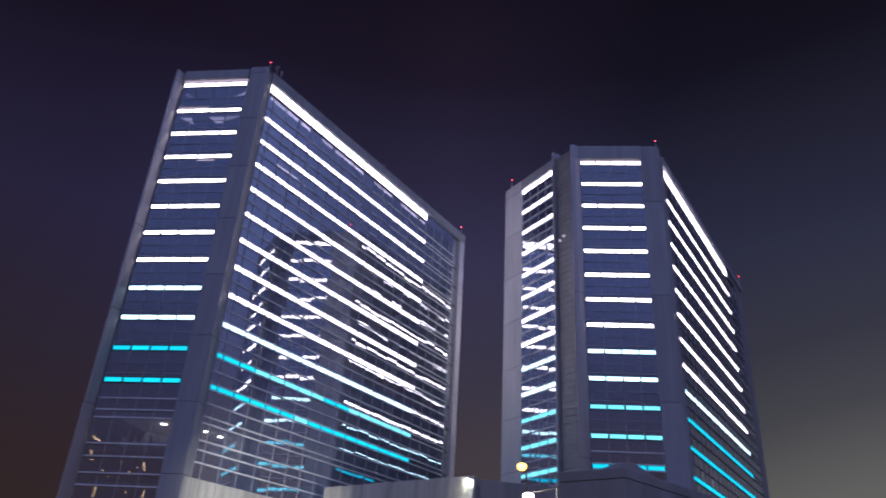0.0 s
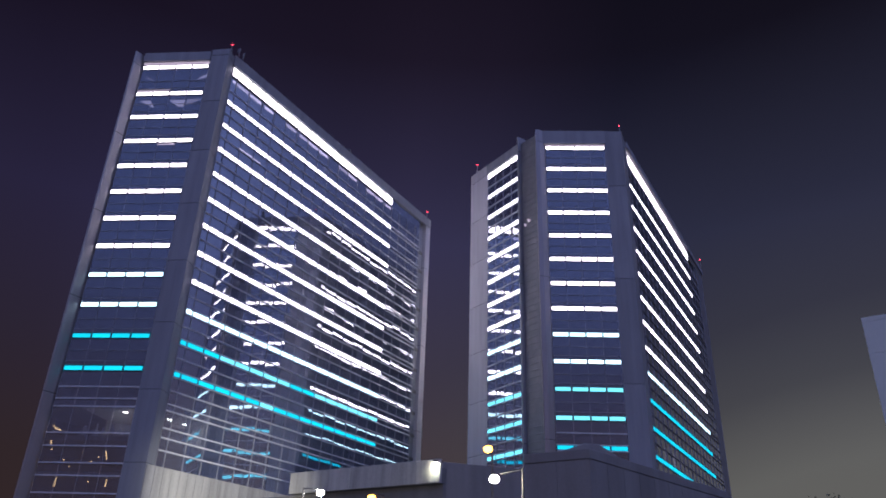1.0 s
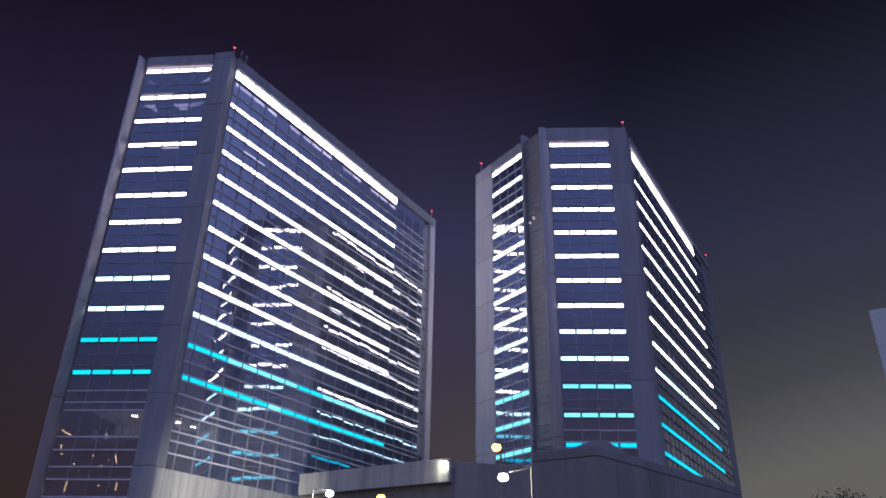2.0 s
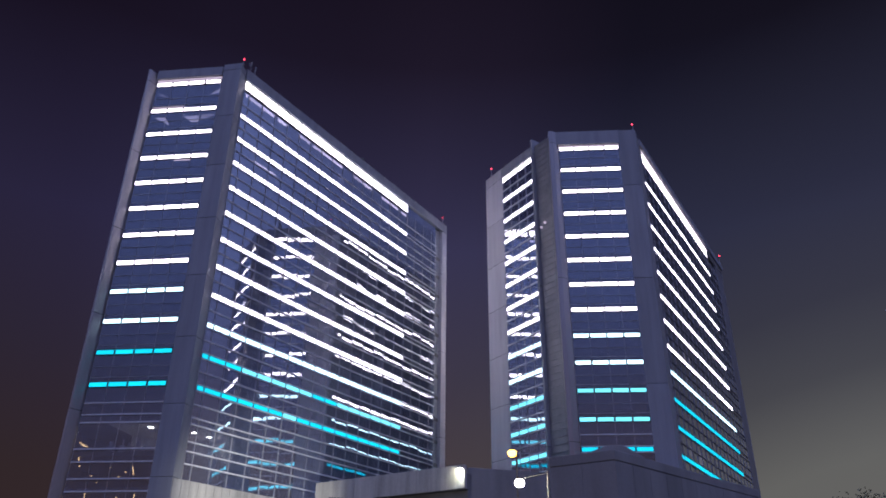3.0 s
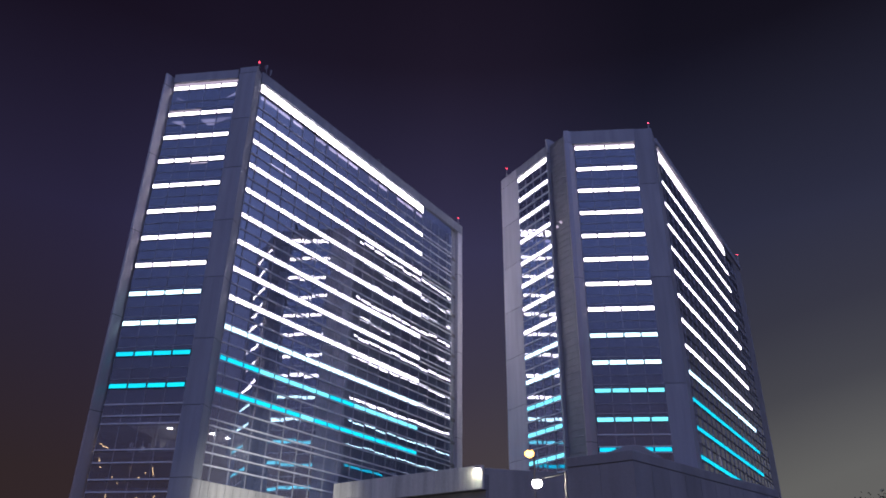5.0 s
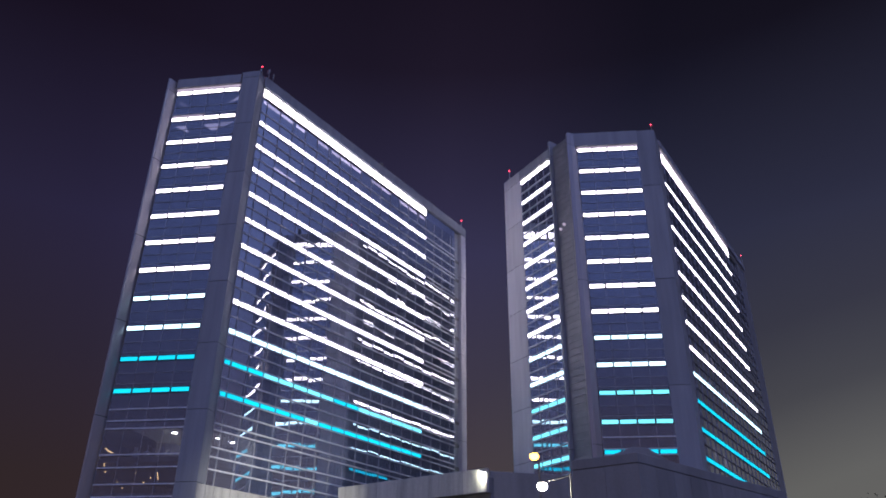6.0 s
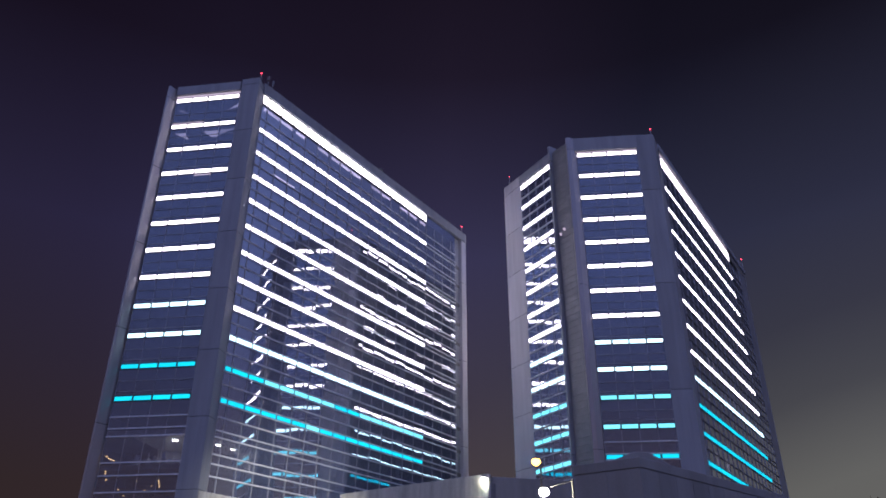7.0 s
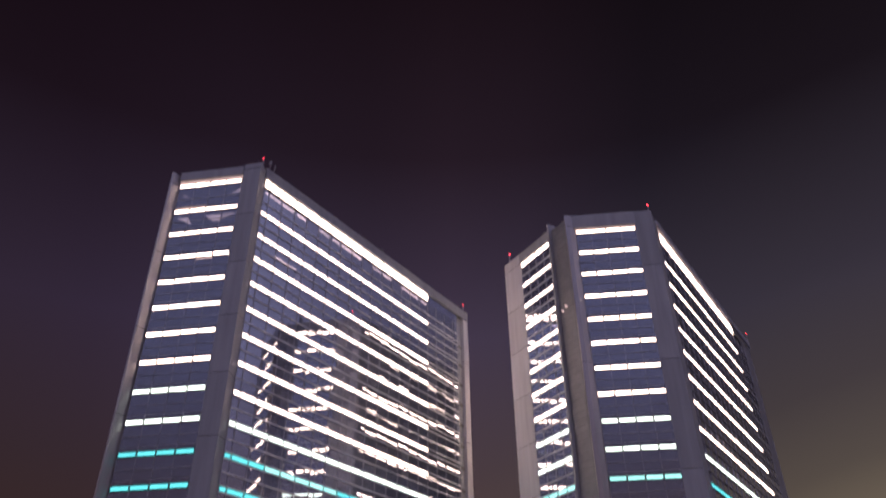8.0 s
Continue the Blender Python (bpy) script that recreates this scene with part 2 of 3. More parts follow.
# ---- ground ----
bm = bmesh.new()
n_cells, half_size = 24, 2000.0
grid = [[bm.verts.new((-half_size + 2 * half_size * i / n_cells, -half_size + 2 * half_size * j / n_cells, 0)) for j in range(n_cells + 1)] for i in range(n_cells + 1)]
for i in range(n_cells):
    for j in range(n_cells):
        bm.faces.new((grid[i][j], grid[i + 1][j], grid[i + 1][j + 1], grid[i][j + 1]))
tagged(new("ground", mesh_of(bm, "ground", ASPHALT)), "dark grey asphalt forecourt round the towers", "ground", kind="structure")

# ---- towers ----
STOREY = 4.0
ROOF = 75.2


def strip_z(k):
    """Underside of the k-th light band from the top."""
    return 26.65 + STOREY * (12 - k)


class Face:
    """One glazed face of a tower: u along it, w out of it, z up."""

    def __init__(self, tower, p, q, label):
        self.p, self.q = Vector((*p, 0)), Vector((*q, 0))
        self.d = (self.q - self.p).normalized()
        self.n = Vector((self.d.y, -self.d.x, 0))
        base = Matrix(((self.d.x, -self.n.x, 0, self.p.x), (self.d.y, -self.n.y, 0, self.p.y), (0, 0, 1, 0), (0, 0, 0, 1)))
        self.wall = new("curtain_wall")
        self.wall.parent = tower
        self.wall.matrix_local = Matrix.Translation(tower.location).inverted() @ base
        self.wall["label"] = label
        self.length = (self.q - self.p).length

    def box(self, name, mat, u0, u1, w0, w1, z0, z1, label="", bevel=0.0):
        b = bmesh.new()
        box_bm(b, u0, u1, -w1, -w0, z0, z1, bevel)
        return part(name, b, mat, self.wall, label)


def glaze(face, us, levels, limit, seed, depth=0.0, glass=None):
    """Panes between the mullion lines us and the transom levels; the lower ones are parts, the upper ones one joined part."""
    rnd, glass = random.Random(seed), glass or GLASS
    cells = [(i, j) for j in range(len(levels) - 1) for i in range(len(us) - 1)]
    shared, rest = {}, bmesh.new()
    for c, (i, j) in enumerate(cells):
        u0, u1, z0, z1 = us[i], us[i + 1], levels[j], levels[j + 1]
        sx, sz = round(u1 - u0 - 0.02, 3), round(z1 - z0 - 0.02, 3)
        m = Matrix.Translation(((u0 + u1) / 2, depth, (z0 + z1) / 2)) @ Euler((rnd.gauss(0, 0.0022), 0, rnd.gauss(0, 0.0030))).to_matrix().to_4x4()
        if c < limit:
            if (sx, sz) not in shared:
                shared[sx, sz] = box_mesh("pane", glass, sx, 0.012, sz)
            put("pane", shared[sx, sz], face.wall, m)
        else:
            quad = [rest.verts.new(m @ Vector((x, -0.012, z))) for x, z in ((-sx / 2, -sz / 2), (sx / 2, -sz / 2), (sx / 2, sz / 2), (-sx / 2, sz / 2))]
            rest.faces.new(quad)
    if len(cells) > limit:
        tagged(part("upper_panes", rest, glass, face.wall, "tinted glass panes of the upper storeys"), kind="stuff")
    else:
        rest.free()


def light_band(face, us, z0, z1, mats, gap=0.25):
    """A row of back-lit panels between the mullion lines us, each in a thin dark frame; mats gives the material panel by panel."""
    tray = (round(us[-1] - us[0], 3), round(z1 - z0, 3))
    if tray not in TRAYS:
        TRAYS[tray] = box_mesh("band_frame", DARKFRAME, us[-1] - us[0], 0.05, z1 - z0 + 0.04)
    put("band_frame", TRAYS[tray], face.wall, Matrix.Translation(((us[0] + us[-1]) / 2, -0.03, (z0 + z1) / 2)))
    for i, (u0, u1) in enumerate(zip(us, us[1:])):
        mat = mats(i)
        key = (mat.name, round(u1 - u0, 3), round(z1 - z0, 3), gap)
        if key not in PANELS:
            PANELS[key] = box_mesh("light_panel", mat, u1 - u0 - gap, 0.04, z1 - z0 - min(0.25, 0.33 * (z1 - z0)), 0.006)
        put("light_panel", PANELS[key], face.wall, Matrix.Translation(((u0 + u1) / 2, -0.082, (z0 + z1) / 2)))


PANELS, TRAYS = {}, {}


def storey_levels(bottom, top):
    """Transom heights: underside and top of each band and one line in the vision glass."""
    out = []
    k = 16
    for k in range(16, 0, -1):
        z = strip_z(k)
        out += [z, z + 0.78, z + 2.35]
    return [z for z in out if bottom < z < top]


def frames(face, us, levels, z0, z1, heavy=0.16, slim=0.055, metal=None):
    """Upright mullions and level transoms, one object each."""
    rod = box_mesh("mullion", MULLION, slim, 0.10 if slim > 0.05 else 0.03, z1 - z0)
    for u in us:
        put("mullion", rod, face.wall, Matrix.Translation((u, -0.012, (z0 + z1) / 2)))
    bar = box_mesh("transom", metal or FRAME, us[-1] - us[0], 0.13, heavy)
    for z in levels:
        put("transom", bar, face.wall, Matrix.Translation(((us[0] + us[-1]) / 2, -0.013, z)))


def storey_lines(face, us, top):
    """Slim dark transoms between the vision glass and the spandrels of a short face."""
    line = box_mesh("storey_line", MULLION, us[-1] - us[0], 0.05, 0.06)
    for k in range(12, 1, -1):
        for rise in (1.25, 2.55):
            if strip_z(k) + rise < top:
                put("storey_line", line, face.wall, Matrix.Translation(((us[0] + us[-1]) / 2, -0.014, strip_z(k) + rise)))


def pier(parent, base, outline, z0, z1, joint, label, clad=None):
    """A clad pier of stacked panels with open joints round a dark backing."""
    holder = new("pier")
    holder.parent = parent
    holder.matrix_local = Matrix.Translation(-base)
    holder["label"] = label
    cx = sum(p[0] for p in outline) / len(outline)
    cy = sum(p[1] for p in outline) / len(outline)
    inner = [(cx + (x - cx) * 0.97, cy + (y - cy) * 0.97) for x, y in outline]
    b = bmesh.new()
    prism_bm(b, inner, 0.0, z1 - 0.05)
    part("backing", b, DARKFRAME, holder)
    z = z0
    while z < z1 - 0.1:
        top = min(z + joint, z1)
        b = bmesh.new()
        prism_bm(b, outline, z, top - 0.06)
        bmesh.ops.bevel(b, geom=b.edges[:], offset=0.02, segments=1, affect="EDGES")
        part("pier_panel", b, clad or PIER, holder)
        z = top
    return holder


def inset(outline, d):
    """The plan outline drawn in by d."""
    out = []
    k = len(outline)
    for i in range(k):
        a, b, c = Vector(outline[i - 1]), Vector(outline[i]), Vector(outline[(i + 1) % k])
        e, f = (b - a).normalized(), (c - b).normalized()
        n1, n2 = Vector((-e.y, e.x)), Vector((-f.y, f.x))
        m = (n1 + n2) / (1 + n1.dot(n2))
        out.append(tuple(b + m * d))
    return out


def shell(tower, outline, core_outline, roof_z):
    """Slabs, core and roof inside the glass."""
    off = Matrix.Translation(-tower.location)
    edge = inset(outline, 0.35)
    zs = [0.2, 6.0, 10.5] + [strip_z(k) + 0.1 for k in range(15, 1, -1)]
    for z in zs:
        b = bmesh.new()
        prism_bm(b, edge, z, z + 0.55)
        part("floor_slab", b, SLAB, tower, m=off)
    b = bmesh.new()
    prism_bm(b, edge, roof_z - 1.6, roof_z - 1.0)
    part("roof", b, SLAB, tower, "flat concrete roof behind the parapet", off)
    b = bmesh.new()
    prism_bm(b, core_outline, 0, roof_z - 1.6)
    part("core", b, CORE, tower, m=off)


def plan(p, q, u, w):
    """Plan point at u along the line p-q and w out of it."""
    d = (Vector(q) - Vector(p)).normalized()
    return tuple(Vector(p) + d * u + Vector((d.y, -d.x)) * w)


def long_lines(first, step, count, tail):
    us = [0.0] + [first + step * i for i in range(count + 1)]
    end = us[-1]
    return us, [end + step * i for i in range(tail + 1)]


# ---- western tower ----
LA, LB = (-40.05, 87.22), (-30.40, 85.92)
LC, LD = (-27.50, 87.52), (-4.33, 123.05)
west = thing("office_tower", -24.0, 104.0, 0, "tall office tower with white and cyan light bands on dark glass", "tower", "pair of towers")
LK = (-27.78, 85.42)
L_END = plan(LC, LD, 51.6, 0)
L_FAR = plan(LC, LD, 56.4, 0)
L_BACK = (-15.5, 139.5)
L_BACK2 = (-43.6, 96.0)
west_outline = [plan(LA, LB, -1.2, 0), LA, LB, LC, L_END, L_FAR, L_BACK, L_BACK2]
west_core = [(-33.0, 97.0), (-27.0, 96.0), (-8.0, 125.5), (-14.0, 129.5)]
shell(west, west_outline, west_core, ROOF)

# long glazed face
face = Face(west, LC, LD, "long glazed face with rows of back-lit panels")
us, tail = long_lines(1.16, 2.753, 15, 3)
tail[-1] = 50.9
tail.append(52.5)
levels = [16.3, 18.15, 19.55, 20.65, 22.65, 23.43, 25.0] + storey_levels(26.0, 70.2)
glaze(face, us + tail[1:], levels + [70.0, 71.4], 300, 11)
glaze(face, tail, [71.4, 73.3], 300, 14)
frames(face, us + tail[1:], levels, 16.2, 71.4)


def west_long(k):
    def pick(i):
        if k == 12:
            return PALE_CYAN if i == 6 else CYAN
        if k == 11:
            return CYAN if i < 3 or i in (8, 9) else PALE_CYAN
        if k == 10:
            return ICE
        return WHITE
    return pick


for k in range(12, 1, -1):
    light_band(face, us, strip_z(k), strip_z(k) + 0.78, west_long(k))
light_band(face, us, 71.7, 73.3, lambda i: WHITE)
# small lamp brackets along the top band
bracket = box_mesh("lamp_bracket", DARKFRAME, 0.14, 0.10, 0.30)
for u in us[1:]:
    put("lamp_bracket", bracket, face.wall, Matrix.Translation((u, -0.12, 72.2)))
face.box("parapet", PIER, -0.2, 56.2, 0.0, 0.35, 73.35, ROOF, "pale metal parapet band", 0.03)
# glowing strips stand in for lit interiors seen under the top bands
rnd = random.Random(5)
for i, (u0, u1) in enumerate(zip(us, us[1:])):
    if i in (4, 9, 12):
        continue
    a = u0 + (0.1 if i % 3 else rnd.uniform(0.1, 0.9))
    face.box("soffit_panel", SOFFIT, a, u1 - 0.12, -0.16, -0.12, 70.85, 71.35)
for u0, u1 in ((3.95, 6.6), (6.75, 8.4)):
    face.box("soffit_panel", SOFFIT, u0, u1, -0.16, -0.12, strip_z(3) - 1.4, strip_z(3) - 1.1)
# dark upright recess beside the far pier
face.box("recess_wall", PIER, 52.55, 54.6, -0.7, -0.5, 0.0, 73.3, "dark upright recess")
# far pier
pier(west, west.location, [plan(LC, LD, 54.65, 0.2), plan(LC, LD, 56.35, 0.2), plan(LC, LD, 56.35, -1.6), plan(LC, LD, 54.65, -1.6)][::1], 0, ROOF, 16.0, "clad pier at the far corner, lightened for band light", LIT_CLAD)

# short glazed face
face = Face(west, LA, LB, "short glazed face between two piers")
us = [0.0, 2.43, 4.87, 7.30, 9.73]
levels = [4.0, 7.0, 10.4, 13.0, 14.84, 16.2, 18.05, 19.5, 22.5, 23.43, 24.8] + storey_levels(26.0, 71.0)
glaze(face, us, levels + [71.3], 300, 12, glass=SHORT_GLASS)
frames(face, us, levels[:11], 4.0, 71.3, 0.14, 0.04)
storey_lines(face, us, 70.5)
for k in range(12, 1, -1):
    mats = CYAN if k >= 11 else ICE if k >= 9 else WHITE
    light_band(face, us, strip_z(k), strip_z(k) + 0.75, lambda i, m=mats: m)
light_band(face, us, 71.35, 72.15, lambda i: WHITE)
face.box("top_light_slot", DIMPINK, 0.0, 9.73, 0.02, 0.06, 72.25, 72.65)
face.box("parapet", PIER, -0.1, 9.7, 0.0, 0.3, 72.75, 74.3, "pale metal parapet band", 0.03)
# glowing shapes put in for lit interiors under the two top bands
for tri in (((0.5, 70.6), (1.9, 69.5), (0.7, 70.2)), ((9.6, 70.7), (8.2, 69.7), (9.6, 70.1)), ((0.6, 66.1), (2.9, 64.8), (2.2, 66.1)),
            ((7.4, 65.2), (9.5, 66.2), (7.5, 66.2)), ((4.9, 66.1), (6.2, 65.0), (7.2, 65.0), (7.2, 66.1))):
    b = bmesh.new()
    front = [b.verts.new((u, 0.26, z)) for u, z in tri]
    back = [b.verts.new((u, 0.32, z)) for u, z in tri]
    b.faces.new(front)
    b.faces.new(back[::-1])
    for i in range(len(tri)):
        j = (i + 1) % len(tri)
        b.faces.new((front[i], back[i], back[j], front[j]))
    bmesh.ops.recalc_face_normals(b, faces=b.faces[:])
    part("soffit_bracket", b, DIMPINK, face.wall)
face.box("soffit_panel", DIMPINK, 4.9, 7.3, 0.02, 0.05, strip_z(4) - 0.28, strip_z(4) - 0.14)
face.box("soffit_panel", DIMPINK, 0.1, 4.8, 0.02, 0.05, strip_z(2) + 0.82, strip_z(2) + 1.1)

# side fin, corner pier
pier(west, west.location, [plan(LA, LB, -1.05, 1.2), plan(LA, LB, -0.85, 1.2), plan(LA, LB, -0.10, -0.3), plan(LA, LB, -1.5, -0.4)], 0, 74.0, 12.0, "projecting side fin that catches the band light", FIN_CLAD)
pier(west, west.location, [LB, LK, LC, plan(LC, LD, 0.0, -1.8), plan(LA, LB, 9.8, -1.6)], 0.0, 74.9, 8.2, "broad corner pier of grey panels")


# ---- eastern tower ----
RG, RH = (20.65, 100.22), (30.20, 99.30)
RI, RJ = (35.10, 103.50), (58.05, 138.80)
RE, RF = (12.54, 110.36), (16.76, 103.38)
east_tower = thing("office_tower", 32.0, 115.0, 0, "tall faceted office tower with white light bands, cyan below", "tower", "pair of towers")
RK = (33.10, 99.02)
R_END = plan(RI, RJ, 51.2, 0)
R_FAR = plan(RI, RJ, 56.2, 0)
RL = plan(RE, RF, -5.0, 0)
R_BACK = plan(RL, (RL[0] + 0.546, RL[1] + 0.838), 50.0, 0)
east_outline = [RL, RE, RF, (18.6, 102.2), RG, RH, RI, R_END, R_FAR, R_BACK]
east_core = [(21.0, 112.0), (30.0, 108.0), (52.0, 141.0), (43.0, 146.0)]
shell(east_tower, east_outline, east_core, ROOF - 0.6)

# front short face
face = Face(east_tower, RG, RH, "short front face with glass and light bands")
us = [0.0, 2.39, 4.79, 7.18, 9.57]
levels = [4.0, 7.0, 10.5, 14.65, 18.65, 22.65, 23.43, 25.0] + storey_levels(26.0, 70.9)
glaze(face, us, levels + [71.4], 300, 13, glass=SHORT_GLASS)
frames(face, us, levels[:8], 4.0, 71.4, 0.14, 0.04)
storey_lines(face, us, 70.5)
for k in range(13, 0, -1):
    mats = CYAN if k == 13 else PALE_CYAN if k >= 11 else ICE if k >= 9 else WHITE
    light_band(face, us, strip_z(k), strip_z(k) + 0.78, lambda i, m=mats: m)
face.box("top_light_slot", DIMPINK, 0.0, 9.57, 0.02, 0.06, 71.45, 71.7)
face.box("parapet", PIER, -0.5, 9.7, 0.0, 0.3, 71.8, 74.3, "pale metal parapet band", 0.03)

# long face
face = Face(east_tower, RI, RJ, "long glazed face seen at a steep angle")
us, tail = long_lines(1.16, 2.70, 15, 3)
levels = [10.0, 14.65, 18.65, 19.4, 21.0, 22.65, 23.43, 25.0] + storey_levels(26.0, 70.2)
glaze(face, us + tail[1:], levels + [70.0, 71.0], 300, 14)
frames(face, us + tail[1:], levels, 10.0, 71.0, 0.10, 0.055, LOUVRE)
for k in range(13, 1, -1):
    mats = CYAN if k >= 11 else ICE if k == 10 else WHITE
    light_band(face, us, strip_z(k), strip_z(k) + 0.78, lambda i, m=mats: m)
light_band(face, us, 71.0, 73.0, lambda i: WHITE)
face.box("top_light_slot", DIMPINK, 0.0, us[-1], 0.02, 0.06, 73.1, 73.7)
for u in us[1:]:
    put("lamp_bracket", bracket, face.wall, Matrix.Translation((u, -0.12, 71.9)))
face.box("parapet", PIER, -1.0, 56.0, 0.0, 0.35, 73.8, 75.0, "pale metal parapet band", 0.03)
face.box("recess_wall", LOUVRE, 50.0, 56.0, -0.5, -0.1, 0.0, 73.2, "dark recessed wall strip")
# dimly lit offices behind two storeys
for k, spans in ((8, ((12.2, 13.4), (15.0, 16.1))), (9, ((12.0, 13.0), (17.5, 18.4), (20.0, 21.2), (22.8, 24.0), (25.5, 26.3), (28.2, 29.4), (31.0, 32.2))),
                 (12, ((1.6, 3.0), (8.0, 9.4), (13.5, 15.0)))):
    for u0, u1 in spans:
        face.box("office_window_glow", DIMPINK, u0, u1, -0.7, -0.66, strip_z(k) - 2.6, strip_z(k) - 0.6)

# western facet
face = Face(east_tower, RE, RF, "glazed facet facing the other tower")
us = [0.0, 2.07, 4.14, 6.21, 8.15]
levels = [10.0, 14.65, 18.65, 20.9, 22.65, 23.43, 24.9] + storey_levels(26.0, 70.6)
glaze(face, us, levels + [71.4], 300, 15)
frames(face, us, levels, 10.0, 71.4, 0.15)
for k in range(13, 0, -1):
    mats = PALE_CYAN if k >= 11 else ICE if k >= 9 else WHITE
    hi = 0.78 if k > 1 else 1.05
    light_band(face, us, strip_z(k), strip_z(k) + hi, lambda i, m=mats: m)
face.box("parapet", PIER, -0.1, 8.1, 0.0, 0.3, 71.75, 73.6, "pale metal parapet band", 0.03)

# face towards the other tower's long side, seen only in its glass
face = Face(east_tower, R_BACK, RL, "long glazed face turned to the other tower")
us = [50.0 - 1.0 - 2.753 * i for i in range(17)][::-1]
for k in range(12, 0, -1):
    mats = CYAN if k == 12 else ICE if k >= 10 else WHITE
    hi = 0.70 if k == 12 or k < 10 else 0.42 if k == 10 else 0.28
    light_band(face, us[-5:] if k == 12 else us, strip_z(k), strip_z(k) + hi, lambda i, m=mats: m, 0.09)
face.box("backing_wall", PIER, 0.2, 49.8, -0.25, -0.05, 10.0, 74.0, "dark glass wall behind the bands")

# piers, fins and the louvred slot between the two facets
pier(east_tower, east_tower.location, [RL, RE, plan(RE, RF, 0.0, -1.6), plan(RE, RF, -5.0, -1.6)], 0, 74.0, 8.0, "clad pier beside the facet, lightened for band light", LIT_CLAD)
pier(east_tower, east_tower.location, [plan(RE, RF, 8.2, 0.35), plan(RE, RF, 8.6, 0.35), plan(RE, RF, 8.6, -1.2), plan(RE, RF, 8.2, -1.2)], 0, 74.9, 24.0, "slim fin beside the louvred slot")
pier(east_tower, east_tower.location, [plan(RG, RH, -1.6, 0.7), plan(RG, RH, -0.95, 0.7), plan(RG, RH, -0.08, 0.05), plan(RG, RH, -0.08, -0.5), plan(RG, RH, -1.6, -0.5)], 0, 74.3, 24.0, "projecting fin that catches the band light", FIN_CLAD)
pier(east_tower, east_tower.location, [RH, RK, RI, plan(RI, RJ, 0.0, -2.0), plan(RG, RH, 9.6, -2.0)], 0, 74.5, 16.0, "broad corner pier of grey panels")
S0, S1 = plan(RE, RF, 8.62, 0.1), plan(RG, RH, -1.62, 0.45)
slot = Face(east_tower, S0, S1, "dark louvred slot between two fins")
slot.box("slot_wall", LOUVRE, 0, slot.length, -0.5, -0.3, 0.0, 73.6)
blade = box_mesh("louvre_blade", LOUVRE, slot.length - 0.1, 0.10, 0.06)
for i in range(58):
    put("louvre_blade", blade, slot.wall, Matrix.Translation((slot.length / 2, 0.30, 16.0 + i)) @ Euler((0.5, 0, 0)).to_matrix().to_4x4())

# two small pale fittings on the slot
for u, z, w in ((0.9, 57.4, 0.28), (1.7, 57.9, 0.36)):
    slot.box("service_lamp", DIMPINK, u, u + w, -0.1, 0.35, z, z + 0.42, "small pale service lamp", 0.08)

# plain rear walls that close both towers


def rear_wall(tower, p, q, label):
    back = Face(tower, p, q, label)
    back.wall.name = "rear_wall"
    back.box("wall_panel", PIER, 0.1, back.length - 0.1, -0.3, -0.05, 0.0, 73.8)
    for k in range(14, 0, -1):
        back.box("window_band", DARKFRAME, 1.0, back.length - 1.0, -0.04, 0.02, strip_z(k) + 1.2, strip_z(k) + 3.2)


rear_wall(west, L_FAR, L_BACK, "plain rear wall with dark window bands")
rear_wall(west, L_BACK, L_BACK2, "plain rear wall with dark window bands")
rear_wall(west, L_BACK2, plan(LA, LB, -1.4, -0.5), "plain rear wall with dark window bands")
rear_wall(east_tower, R_FAR, R_BACK, "plain rear wall with dark window bands")

# ---- roof fittings ----


def beacon(x, y, z, roof):
    b_thing = thing("obstruction_light", x, y, roof, "red aviation obstruction light on a short roof mast", "beacon", "roof beacons")
    b = bmesh.new()
    tube_bm(b, (0, 0, 0), (0, 0, z - roof - 0.25), 0.06, 0.05)
    tube_bm(b, (0, 0, 0), (0, 0, 0.06), 0.22, 0.22)
    part("mast", b, POLE, b_thing)
    b = bmesh.new()
    tube_bm(b, (0, 0, z - roof - 0.25), (0, 0, z - roof - 0.12), 0.16, 0.16)
    part("collar", b, EQUIP, b_thing)
    b = bmesh.new()
    bmesh.ops.create_uvsphere(b, u_segments=12, v_segments=8, radius=0.115, matrix=Matrix.Translation((0, 0, z - roof + 0.05)))
    part("red_lens", b, RED, b_thing, "glowing red glass lens")


beacon(-27.75, 85.95, 75.9, 74.9)
beacon(2.6, 134.3, 77.1, ROOF)
beacon(33.0, 99.7, 75.9, 74.5)
beacon(10.85, 113.0, 75.4, 74.0)
beacon(66.0, 151.0, 77.9, 74.8)

aerial = thing("antenna_cluster", -26.9, 87.1, 74.9, "small dark cluster of antennas on the roof corner", "antenna")
b = bmesh.new()
tube_bm(b, (0, 0, 0), (0, 0, 1.5), 0.05, 0.04)
tube_bm(b, (0.5, 0.7, 0), (0.5, 0.7, 1.2), 0.05, 0.04)
part("mast", b, POLE, aerial)
for x, y, z in ((0.0, 0.12, 0.9), (0.5, 0.82, 0.6), (-0.1, -0.2, 0.5)):
    b = bmesh.new()
    box_bm(b, x - 0.13, x + 0.13, y - 0.08, y + 0.08, z, z + 0.7, 0.02)
    part("antenna_panel", b, EQUIP, aerial)
hatch = thing("roof_camera", *plan(LC, LD, 28.0, 0.1), ROOF, "small dark fitting on the parapet", "roof fitting")
b = bmesh.new()
box_bm(b, -0.4, 0.4, -0.3, 0.3, 0, 0.45, 0.06)
part("housing", b, EQUIP, hatch)
b = bmesh.new()
tube_bm(b, (0, -0.3, 0.2), (0, -0.7, 0.1), 0.14, 0.12)
part("hood", b, EQUIP, hatch)

